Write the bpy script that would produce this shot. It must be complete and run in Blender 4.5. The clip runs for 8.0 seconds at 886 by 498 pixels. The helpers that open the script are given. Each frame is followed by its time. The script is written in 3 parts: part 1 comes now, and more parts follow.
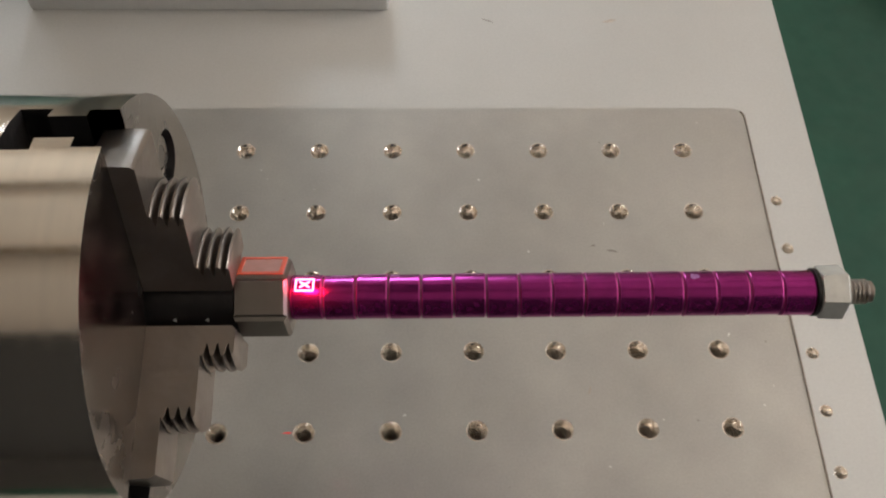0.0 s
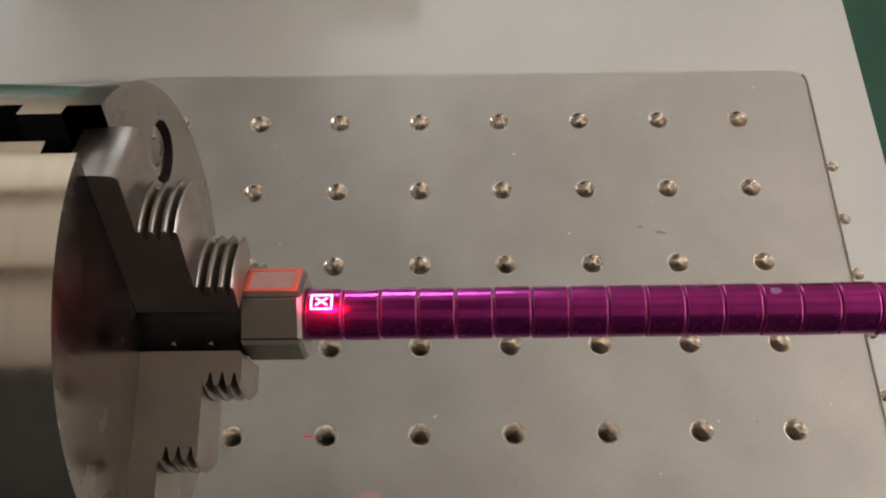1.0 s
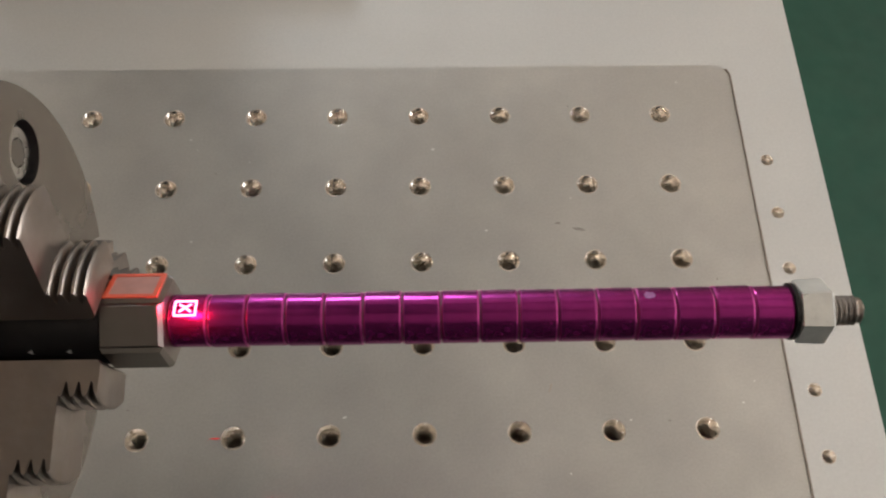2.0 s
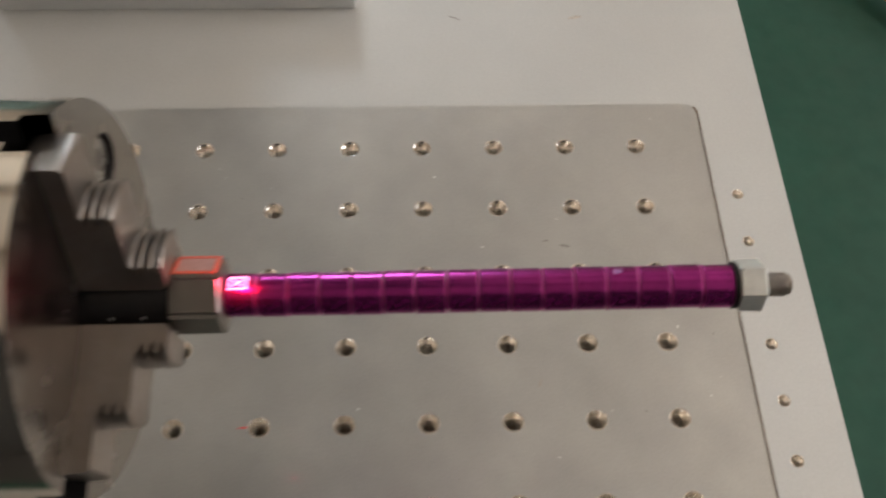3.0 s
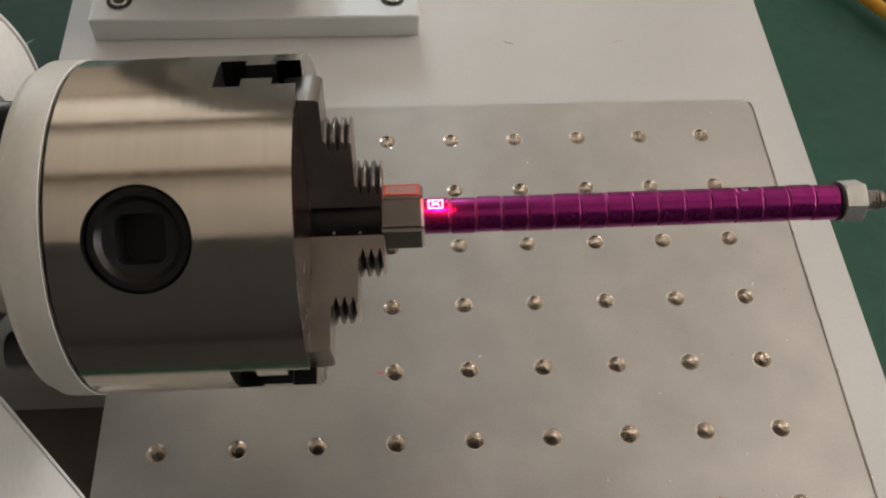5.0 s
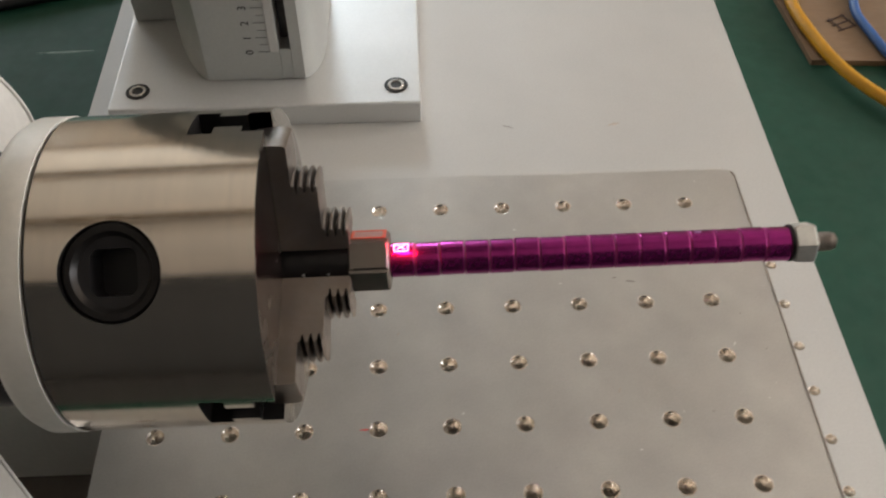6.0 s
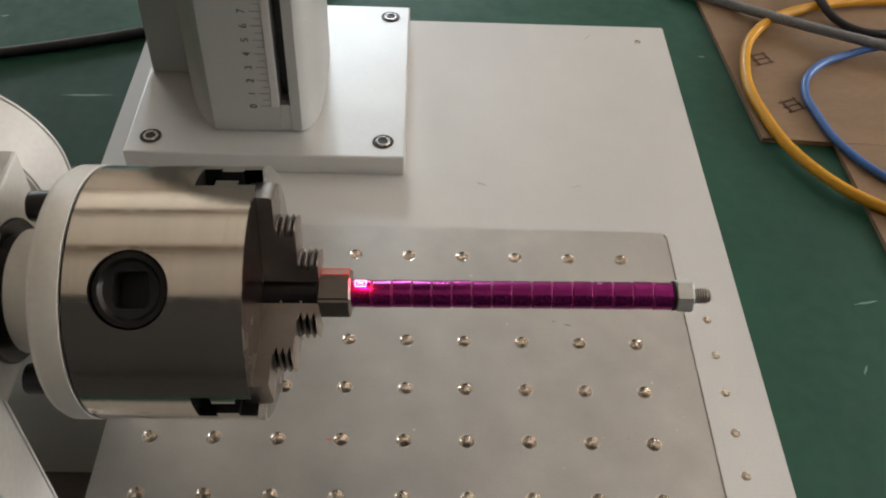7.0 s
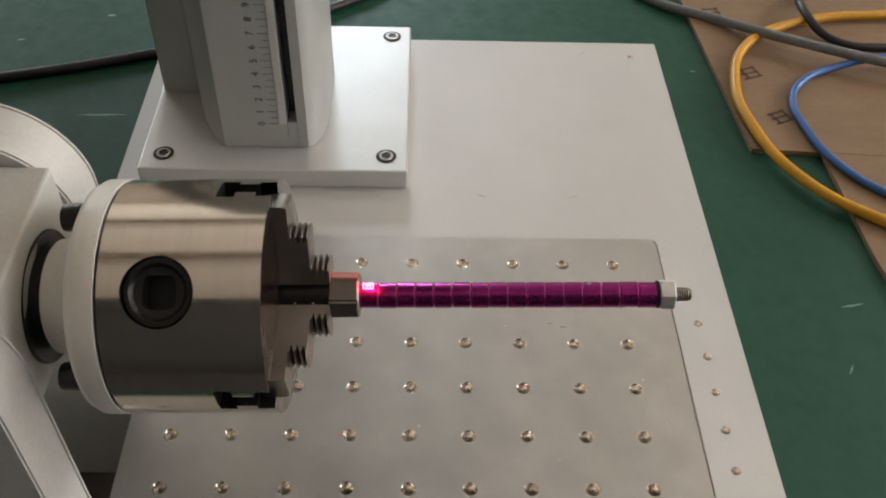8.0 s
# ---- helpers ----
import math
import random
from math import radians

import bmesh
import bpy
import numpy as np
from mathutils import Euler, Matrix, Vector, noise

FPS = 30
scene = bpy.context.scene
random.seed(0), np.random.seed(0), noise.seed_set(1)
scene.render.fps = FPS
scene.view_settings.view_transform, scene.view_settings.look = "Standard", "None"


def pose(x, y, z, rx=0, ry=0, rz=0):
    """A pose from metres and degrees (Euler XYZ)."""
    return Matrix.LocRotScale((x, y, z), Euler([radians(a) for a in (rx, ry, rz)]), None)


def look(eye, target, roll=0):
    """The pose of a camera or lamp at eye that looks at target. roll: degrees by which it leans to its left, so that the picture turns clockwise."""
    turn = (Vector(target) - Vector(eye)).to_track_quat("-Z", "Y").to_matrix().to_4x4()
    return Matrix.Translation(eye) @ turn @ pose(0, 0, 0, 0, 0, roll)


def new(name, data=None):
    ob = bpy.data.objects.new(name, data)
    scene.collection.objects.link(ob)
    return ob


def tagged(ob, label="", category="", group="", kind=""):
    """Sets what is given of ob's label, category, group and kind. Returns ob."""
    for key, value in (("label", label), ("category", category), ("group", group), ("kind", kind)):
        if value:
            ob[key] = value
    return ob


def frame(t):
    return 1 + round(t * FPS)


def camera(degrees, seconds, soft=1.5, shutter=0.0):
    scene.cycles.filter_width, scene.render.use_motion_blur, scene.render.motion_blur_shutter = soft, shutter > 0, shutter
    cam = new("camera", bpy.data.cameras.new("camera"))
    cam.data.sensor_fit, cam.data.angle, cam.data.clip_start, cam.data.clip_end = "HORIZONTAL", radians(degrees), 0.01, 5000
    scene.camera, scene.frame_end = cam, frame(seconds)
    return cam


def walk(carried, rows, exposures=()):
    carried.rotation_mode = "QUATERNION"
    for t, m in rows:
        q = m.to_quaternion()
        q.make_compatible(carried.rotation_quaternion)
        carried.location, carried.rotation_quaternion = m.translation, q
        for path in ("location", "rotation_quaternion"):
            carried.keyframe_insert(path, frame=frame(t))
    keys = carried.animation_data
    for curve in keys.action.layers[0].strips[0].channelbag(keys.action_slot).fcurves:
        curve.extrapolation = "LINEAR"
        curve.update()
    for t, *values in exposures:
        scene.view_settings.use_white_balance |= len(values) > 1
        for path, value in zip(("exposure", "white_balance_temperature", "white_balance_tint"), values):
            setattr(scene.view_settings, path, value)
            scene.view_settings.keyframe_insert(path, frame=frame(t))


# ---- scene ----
cam = camera(50.42, 8.0, soft=2.0, shutter=0.3)
# seconds, eye, then yaw, pitch and roll in degrees
ROWS = [
    (0.0, -0.09307, -0.1917, 0.26176, -3.539, -59.68, 2.738),
    (0.5, -0.09385, -0.17838, 0.25207, -1.246, -60.541, 0.679),
    (1.0, -0.09439, -0.1696, 0.24516, -0.533, -62.987, -0.201),
    (1.5, -0.08871, -0.165, 0.24198, -2.185, -63.888, 1.397),
    (2.8, -0.06446, -0.17882, 0.25693, -4.642, -61.192, 2.711),
    (3.0, -0.08047, -0.19394, 0.26673, -4.282, -60.023, 2.844),
    (3.2, -0.10002, -0.20881, 0.27899, -4.097, -59.284, 2.345),
    (3.5, -0.11213, -0.22107, 0.29639, -5.176, -58.615, 1.961),
    (3.8, -0.11539, -0.21086, 0.29191, -5.181, -56.614, 3.25),
    (4.0, -0.1137, -0.19669, 0.28134, -7.376, -57.509, 5.926),
    (4.4, -0.12275, -0.20105, 0.28191, -6.099, -58.156, 4.295),
    (4.5, -0.12232, -0.20369, 0.28031, -6.123, -57.226, 4.219),
    (4.6, -0.12357, -0.21126, 0.28206, -6.071, -57.428, 3.542),
    (4.7, -0.12557, -0.22039, 0.28463, -6.382, -57.327, 3.72),
    (5.8, -0.11888, -0.25725, 0.27588, -2.89, -50.484, 0.357),
    (6.0, -0.1098, -0.26001, 0.28242, -2.365, -49.727, 0.028),
    (6.5, -0.09861, -0.28012, 0.30123, -2.171, -48.27, 2.509),
    (7.0, -0.09729, -0.2997, 0.3252, -2.496, -46.878, 3.094),
    (7.5, -0.09937, -0.31217, 0.33406, -2.354, -46.429, 2.75),
    (8.0, -0.09727, -0.31928, 0.34087, -2.186, -45.976, 2.254),
]
walk(cam, [(t, pose(x, y, z, 90 + pitch, 0, yaw) @ pose(0, 0, 0, 0, 0, roll)) for t, x, y, z, yaw, pitch, roll in ROWS],
     exposures=[(0.0, -0.72), (8.0, -0.72)])

# ---- light ----
world = bpy.data.worlds.new("daylight")
scene.world = world
world.use_nodes = True
wn = world.node_tree
sky = wn.nodes.new("ShaderNodeTexSky")
sky.sky_type, sky.sun_disc = "NISHITA", False
sky.sun_elevation, sky.sun_rotation = radians(35), radians(20)
wn.links.new(sky.outputs["Color"], wn.nodes["Background"].inputs["Color"])
wn.nodes["Background"].inputs["Strength"].default_value = 0.12


def area_lamp(name, eye, target, width, height, watts, colour):
    data = bpy.data.lights.new(name, "AREA")
    data.shape, data.size, data.size_y, data.energy, data.color = "RECTANGLE", width, height, watts, colour
    ob = new(name, data)
    ob.matrix_world = look(eye, target)
    return ob


# daylight that enters by the north windows
area_lamp("window_light", (-0.42, 3.18, 1.02), (-0.1, 0.0, 0.0), 0.55, 0.44, 46, (0.80, 0.91, 1.0))
# the next two lamps are added on the east side to brighten the ceiling
area_lamp("side_ceiling_fill", (3.15, 0.9, 1.0), (1.8, 0.55, 1.95), 1.5, 1.0, 150, (1.0, 0.99, 0.985))
area_lamp("east_ceiling_fill", (3.15, -1.05, 1.0), (1.7, -0.8, 1.9), 1.1, 1.0, 64, (1.0, 0.99, 0.985))
area_lamp("left_window_light", (-2.3, 3.18, 0.75), (-0.25, 0.0, 0.0), 0.84, 0.5, 32, (0.90, 0.96, 1.0))
# the red pilot beam of the marking laser
beam = bpy.data.lights.new("pilot_beam", "SPOT")
beam.energy, beam.color, beam.spot_size, beam.spot_blend, beam.shadow_soft_size = 24.0, (1.0, 0.0, 0.06), radians(1.6), 0.9, 0.002
beam_lamp = new("pilot_beam", beam)
beam_lamp.matrix_world = look((-0.1135, -0.098, 0.352), (-0.1135, -0.1064, 0.1015))

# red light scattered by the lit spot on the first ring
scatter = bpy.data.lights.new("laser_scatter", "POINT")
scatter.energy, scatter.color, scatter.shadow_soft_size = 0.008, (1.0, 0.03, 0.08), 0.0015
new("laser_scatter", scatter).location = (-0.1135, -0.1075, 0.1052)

# ---- materials ----


def material(name, colour, rough=0.5, metal=0.0, grain=(60.0, 0.06), blotch=(9.0, 0.1), bump=0.15, bump_scale=400.0,
             stretch=(1, 1, 1), rough_vary=0.08, per_object=0.0, tint=None):
    """A surface whose colour varies at two scales, with fine relief. Lengths come from object coordinates in metres."""
    m = bpy.data.materials.new(name)
    m.use_nodes = True
    n, link = m.node_tree.nodes, m.node_tree.links
    bsdf = n["Principled BSDF"]
    bsdf.inputs["Metallic"].default_value = metal
    co = n.new("ShaderNodeTexCoord")
    mp = n.new("ShaderNodeMapping")
    mp.inputs["Scale"].default_value = stretch
    link.new(co.outputs["Object"], mp.inputs["Vector"])

    def noise_at(scale, detail=4.0):
        t = n.new("ShaderNodeTexNoise")
        t.inputs["Scale"].default_value, t.inputs["Detail"].default_value = scale, detail
        link.new(mp.outputs["Vector"], t.inputs["Vector"])
        return t.outputs["Fac"]

    def spread(value, low, high):
        r = n.new("ShaderNodeMapRange")
        r.inputs["From Min"].default_value, r.inputs["From Max"].default_value = 0.3, 0.7
        r.inputs["To Min"].default_value, r.inputs["To Max"].default_value = low, high
        link.new(value, r.inputs["Value"])
        return r.outputs["Result"]

    def times(a, b):
        k = n.new("ShaderNodeMath")
        k.operation = "MULTIPLY"
        link.new(a, k.inputs[0])
        link.new(b, k.inputs[1])
        return k.outputs[0]

    fine, broad = noise_at(grain[0]), noise_at(blotch[0])
    both = times(spread(fine, 1 - grain[1], 1 + grain[1]), spread(broad, 1 - blotch[1], 1 + blotch[1]))
    if per_object:
        info = n.new("ShaderNodeObjectInfo")
        r = n.new("ShaderNodeMapRange")
        r.inputs["To Min"].default_value, r.inputs["To Max"].default_value = 1 - per_object, 1 + per_object
        link.new(info.outputs["Random"], r.inputs["Value"])
        both = times(both, r.outputs["Result"])
    base = n.new("ShaderNodeRGB")
    base.outputs[0].default_value = (*colour, 1)
    source = base.outputs[0]
    if tint:
        mix = n.new("ShaderNodeMix")
        mix.data_type = "RGBA"
        link.new(spread(noise_at(blotch[0] * 2.3), 0.0, 1.0), mix.inputs["Factor"])
        link.new(source, mix.inputs["A"])
        mix.inputs["B"].default_value = (*tint, 1)
        source = mix.outputs["Result"]
    scaled = n.new("ShaderNodeVectorMath")
    scaled.operation = "SCALE"
    link.new(source, scaled.inputs[0])
    link.new(both, scaled.inputs["Scale"])
    link.new(scaled.outputs["Vector"], bsdf.inputs["Base Color"])
    link.new(spread(noise_at(grain[0] * 0.6), max(0.02, rough - rough_vary), min(1, rough + rough_vary)), bsdf.inputs["Roughness"])
    if bump:
        b = n.new("ShaderNodeBump")
        b.inputs["Strength"].default_value, b.inputs["Distance"].default_value = bump, 0.0004
        link.new(noise_at(bump_scale, 2.0), b.inputs["Height"])
        link.new(b.outputs["Normal"], bsdf.inputs["Normal"])
    return m


M_BASE = material("blasted_aluminium", (0.555, 0.548, 0.53), 0.58, 0.3, (900, 0.03), (14, 0.04), 0.12, 2500, rough_vary=0.05)
M_BLOCK = material("satin_aluminium_block", (0.60, 0.60, 0.59), 0.42, 0.55, (900, 0.03), (16, 0.05), 0.1, 2500, rough_vary=0.05)
M_PANEL = material("milled_aluminium", (0.55, 0.545, 0.525), 0.35, 0.74, (1500, 0.05), (24, 0.09), 0.0, 2600, rough_vary=0.05, tint=(0.49, 0.483, 0.474))
M_THREAD = material("threaded_hole_metal", (0.92, 0.86, 0.79), 0.2, 1.0, (500, 0.1), (60, 0.15), 0.3, 900)
M_COLUMN = material("anodised_grey", (0.43, 0.44, 0.425), 0.42, 0.4, (700, 0.03), (18, 0.04), 0.1, 2500, rough_vary=0.04)
M_STEEL = material("turned_steel", (0.97, 0.90, 0.81), 0.14, 1.0, (70, 0.03), (12, 0.04), 0.03, 260, stretch=(9, 0.35, 0.35), rough_vary=0.03)
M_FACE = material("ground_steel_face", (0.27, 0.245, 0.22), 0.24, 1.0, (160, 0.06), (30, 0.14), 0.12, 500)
M_JAW = material("ground_steel_jaw", (0.32, 0.29, 0.27), 0.40, 1.0, (200, 0.08), (45, 0.12), 0.15, 700, tint=(0.28, 0.235, 0.20))
# black steel parts; also paints the shade in chuck slots and screw recesses
M_DARK = material("black_steel_and_recess_shade", (0.024, 0.022, 0.022), 0.36, 0.5, (300, 0.15), (40, 0.2), 0.2, 600)
M_FLANGE = material("satin_white_flange", (0.82, 0.80, 0.75), 0.5, 0.15, (500, 0.03), (25, 0.05), 0.12, 2000)
M_HOUSE = material("satin_grey_housing", (0.57, 0.56, 0.535), 0.5, 0.2, (500, 0.04), (20, 0.06), 0.14, 1800)
# brown that holds the shade lying between the stand's plates
M_FOOT = material("shaded_foot_brown", (0.11, 0.092, 0.08), 0.55, 0.0, (300, 0.06), (20, 0.1), 0.15, 800)
M_PURPLE = material("purple_anodised", (0.34, 0.028, 0.22), 0.24, 0.88, (300, 0.08), (80, 0.12), 0.03, 900, per_object=0.12, rough_vary=0.05)
M_EDGE = material("pale_purple_edge", (0.5, 0.06, 0.29), 0.35, 0.75, (900, 0.1), (300, 0.2), 0.1)
M_WEAR = material("worn_purple", (0.42, 0.17, 0.42), 0.4, 0.4, (900, 0.2), (300, 0.3), 0.1)
M_NUT = material("zinc_plated_steel", (0.84, 0.85, 0.83), 0.34, 0.6, (400, 0.06), (90, 0.1), 0.12, 900)
M_SCREW = material("screw_steel", (0.5, 0.48, 0.45), 0.3, 1.0, (400, 0.06), (90, 0.1), 0.1)
M_STUD = material("raw_threaded_steel", (0.26, 0.22, 0.19), 0.42, 0.9, (500, 0.15), (100, 0.2), 0.2, 900)
M_COLLAR = material("plated_steel_collar", (0.25, 0.23, 0.21), 0.36, 1.0, (300, 0.03), (60, 0.05), 0.04, 800)
M_LABEL = material("orange_red_print", (0.62, 0.09, 0.04), 0.5, 0.0, (600, 0.08), (120, 0.1), 0.05)
# pale label whose colour includes the red laser light on it
M_PAPER = material("laser_lit_label", (0.40, 0.19, 0.16), 0.5, 0.0, (600, 0.05), (120, 0.08), 0.05)
M_BENCH = material("green_bench_paint", (0.0115, 0.064, 0.040), 0.55, 0.0, (120, 0.08), (5, 0.16), 0.12, 240, rough_vary=0.1)
M_BENCH.node_tree.nodes["Principled BSDF"].inputs["Specular IOR Level"].default_value = 0.28
M_SCUFF = material("pale_scuff", (0.16, 0.26, 0.20), 0.6, 0.0, (300, 0.2), (50, 0.2), 0.05)
M_CARD = material("brown_cardboard", (0.215, 0.138, 0.080), 0.85, 0.0, (180, 0.05), (14, 0.08), 0.2, 300, stretch=(1, 3, 1))
M_INK = material("dark_print", (0.03, 0.027, 0.025), 0.6, 0.0, (500, 0.1), (60, 0.1), 0.02)
M_TICK = material("grey_print", (0.16, 0.155, 0.15), 0.6, 0.0, (500, 0.1), (60, 0.1), 0.02)
M_CARDINK = material("brown_print", (0.065, 0.036, 0.024), 0.8, 0.0, (500, 0.1), (60, 0.1), 0.02)
M_YELLOW = material("yellow_cable", (0.58, 0.28, 0.01), 0.38, 0.0, (200, 0.05), (30, 0.08), 0.05)
M_BLUE = material("blue_cable", (0.04, 0.13, 0.38), 0.38, 0.0, (200, 0.05), (30, 0.08), 0.05)
M_GREY = material("grey_braided_cable", (0.16, 0.165, 0.17), 0.6, 0.0, (900, 0.3), (90, 0.15), 0.5, 900)
# cable black, which also paints the shade inside the square drive holes
M_CABLE_AND_HOLE_SHADE = material("black_cable", (0.015, 0.014, 0.016), 0.4, 0.0, (200, 0.1), (30, 0.1), 0.05)
M_WALL = material("cream_wall_paint", (0.62, 0.55, 0.46), 0.8, 0.0, (40, 0.03), (1.2, 0.06), 0.1, 90)
M_CEIL = material("ceiling_paint", (0.89, 0.775, 0.65), 0.85, 0.0, (40, 0.03), (1.2, 0.05), 0.1, 90)
# near black, tuned for what the lower drum mirrors
M_DIM = material("dark_reflection_wall", (0.028, 0.026, 0.024), 0.8, 0.0, (40, 0.03), (1.2, 0.06), 0.1, 90)
M_BEAM = material("added_beam_brown", (0.22, 0.15, 0.09), 0.7, 0.0, (60, 0.1), (4, 0.15), 0.2, 90, stretch=(0.2, 1, 1))
M_FLOOR = material("concrete_floor", (0.05, 0.048, 0.046), 0.7, 0.0, (40, 0.08), (2, 0.12), 0.15, 60)
M_GLOW = bpy.data.materials.new("laser_light")
M_GLOW.use_nodes = True
M_GLOW.node_tree.nodes["Principled BSDF"].inputs["Base Color"].default_value = (0.8, 0.1, 0.3, 1)
M_GLOW.node_tree.nodes["Principled BSDF"].inputs["Emission Color"].default_value = (1.0, 0.42, 0.78, 1)
M_GLOW.node_tree.nodes["Principled BSDF"].inputs["Emission Strength"].default_value = 5.0

# ---- building helpers ----


def thing(name, label="", category="", group="", kind="", m=None):
    ob = new(name)
    ob.empty_display_size = 0.01
    if m is not None:
        ob.matrix_world = m
    return tagged(ob, label, category, group, kind)


def finish(bm, smooth=None):
    bmesh.ops.recalc_face_normals(bm, faces=bm.faces)
    if smooth is not None:
        for f in bm.faces:
            f.smooth = True
        for e in bm.edges:
            if len(e.link_faces) == 2 and e.calc_face_angle(0) > radians(smooth):
                e.smooth = False
    return bm


def mesh_of(name, bm, mat, smooth=None):
    finish(bm, smooth)
    me = bpy.data.meshes.new(name)
    bm.to_mesh(me)
    bm.free()
    me.materials.append(mat)
    return me


def part(name, bm, mat, parent=None, label="", smooth=None, m=None):
    """One mesh object, under a thing or a part where one is given."""
    ob = new(name, mesh_of(name, bm, mat, smooth))
    ob.parent = parent
    if m is not None:
        ob.matrix_local = m
    if label:
        ob["label"] = label
    return ob


def box(x0, x1, y0, y1, z0, z1, bevel=0.0, segments=2):
    bm = bmesh.new()
    bmesh.ops.create_cube(bm, size=1, matrix=Matrix.Translation(((x0 + x1) / 2, (y0 + y1) / 2, (z0 + z1) / 2)) @ Matrix.Diagonal((x1 - x0, y1 - y0, z1 - z0, 1)))
    if bevel:
        bmesh.ops.bevel(bm, geom=bm.edges[:], offset=bevel, segments=segments, affect="EDGES", profile=0.5)
    return bm


def lathe(profile, steps=48, closed=True, start=0.0):
    """A solid turned round the x axis; the profile is a run of (x, radius)."""
    bm = bmesh.new()
    rings = []
    for x, r in profile:
        rings.append([bm.verts.new((x, r * math.cos(a), r * math.sin(a))) for a in (start + 2 * math.pi * k / steps for k in range(steps))])
    for a, b in zip(rings, rings[1:]):
        for k in range(steps):
            bm.faces.new((a[k], a[(k + 1) % steps], b[(k + 1) % steps], b[k]))
    if closed:
        bm.faces.new(rings[0])
        bm.faces.new(rings[-1])
    return bm


def slab(outline, depth):
    """A flat outline of (x, y) given depth along z, from 0."""
    bm = bmesh.new()
    low = [bm.verts.new((x, y, 0)) for x, y in outline]
    high = [bm.verts.new((x, y, depth)) for x, y in outline]
    bm.faces.new(low)
    bm.faces.new(high)
    for k in range(len(low)):
        j = (k + 1) % len(low)
        bm.faces.new((low[k], low[j], high[j], high[k]))
    return bm


def joined(*bms):
    out = bmesh.new()
    for b in bms:
        me = bpy.data.meshes.new("piece")
        b.to_mesh(me)
        b.free()
        out.from_mesh(me)
        bpy.data.meshes.remove(me)
    return out


def moved(bm, m):
    bmesh.ops.transform(bm, matrix=m, verts=bm.verts[:])
    return bm


def cut(ob, cutters):
    """Cut the bodies out of ob for good."""
    bpy.context.view_layer.update()
    for k, c in enumerate(cutters):
        tool = new("tool", mesh_of("tool", c, M_DARK))
        mod = ob.modifiers.new("cut", "BOOLEAN")
        mod.operation, mod.object, mod.solver = "DIFFERENCE", tool, "EXACT"
        tool.matrix_world = ob.matrix_world
        bpy.context.view_layer.update()
        me = bpy.data.meshes.new_from_object(ob.evaluated_get(bpy.context.evaluated_depsgraph_get()))
        ob.modifiers.clear()
        ob.data = me
        bpy.data.objects.remove(tool)
    return ob


def arc(cx, cy, r, a0, a1, n=8):
    return [(cx + r * math.cos(radians(a0 + (a1 - a0) * k / n)), cy + r * math.sin(radians(a0 + (a1 - a0) * k / n))) for k in range(n + 1)]


def drilled_plate(x0, x1, y0, y1, z0, z1, holes, radius, cell, corner, steps=24):
    """A plate with rounded corners and holes through its top; each hole lies in a square cell of its own."""
    bm = bmesh.new()
    xs = sorted({round(v, 6) for v in [x0, x1, x0 + corner, x1 - corner] + [h[0] + s * cell for h in holes for s in (-1, 1)]})
    ys = sorted({round(v, 6) for v in [y0, y1, y0 + corner, y1 - corner] + [h[1] + s * cell for h in holes for s in (-1, 1)]})
    at = {(round(h[0] - cell, 6), round(h[1] - cell, 6)): h for h in holes}

    def face(pts, z):
        return bm.faces.new([bm.verts.new((x, y, z)) for x, y in pts])

    for i in range(len(xs) - 1):
        for j in range(len(ys) - 1):
            a, b, c, d = xs[i], xs[i + 1], ys[j], ys[j + 1]
            left, right, low, high = a < x0 + 1e-6, b > x1 - 1e-6, c < y0 + 1e-6, d > y1 - 1e-6
            if (a, c) in at:
                hx, hy, *rest = at[(a, c)]
                r = rest[0] if rest else radius
                ring = [(hx + r * math.cos(2 * math.pi * k / steps), hy + r * math.sin(2 * math.pi * k / steps)) for k in range(steps)]
                rim = []
                for k in range(steps):
                    ux, uy = math.cos(2 * math.pi * k / steps), math.sin(2 * math.pi * k / steps)
                    s = cell / max(abs(ux), abs(uy))
                    rim.append((hx + ux * s, hy + uy * s))
                for k in range(steps):
                    q = (k + 1) % steps
                    face((ring[k], rim[k], rim[q], ring[q]), z1)
                    bm.faces.new([bm.verts.new(v) for v in ((*ring[k], z1), (*ring[q], z1), (*ring[q], z0), (*ring[k], z0))])
            elif (left or right) and (low or high):
                cx, cy = (x0 + corner if left else x1 - corner), (y0 + corner if low else y1 - corner)
                a0 = {(True, True): 180, (False, True): 270, (False, False): 0, (True, False): 90}[(left, low)]
                face([(cx, cy)] + arc(cx, cy, corner, a0, a0 + 90), z1)
            else:
                face(((a, c), (b, c), (b, d), (a, d)), z1)
    edge = arc(x1 - corner, y1 - corner, corner, 0, 90) + arc(x0 + corner, y1 - corner, corner, 90, 180) + arc(x0 + corner, y0 + corner, corner, 180, 270) + arc(x1 - corner, y0 + corner, corner, 270, 360)
    for p, q in zip(edge, edge[1:] + edge[:1]):
        if p != q:
            bm.faces.new([bm.verts.new(v) for v in ((*p, z1), (*q, z1), (*q, z0), (*p, z0))])
    bmesh.ops.remove_doubles(bm, verts=bm.verts[:], dist=2e-6)
    return bm


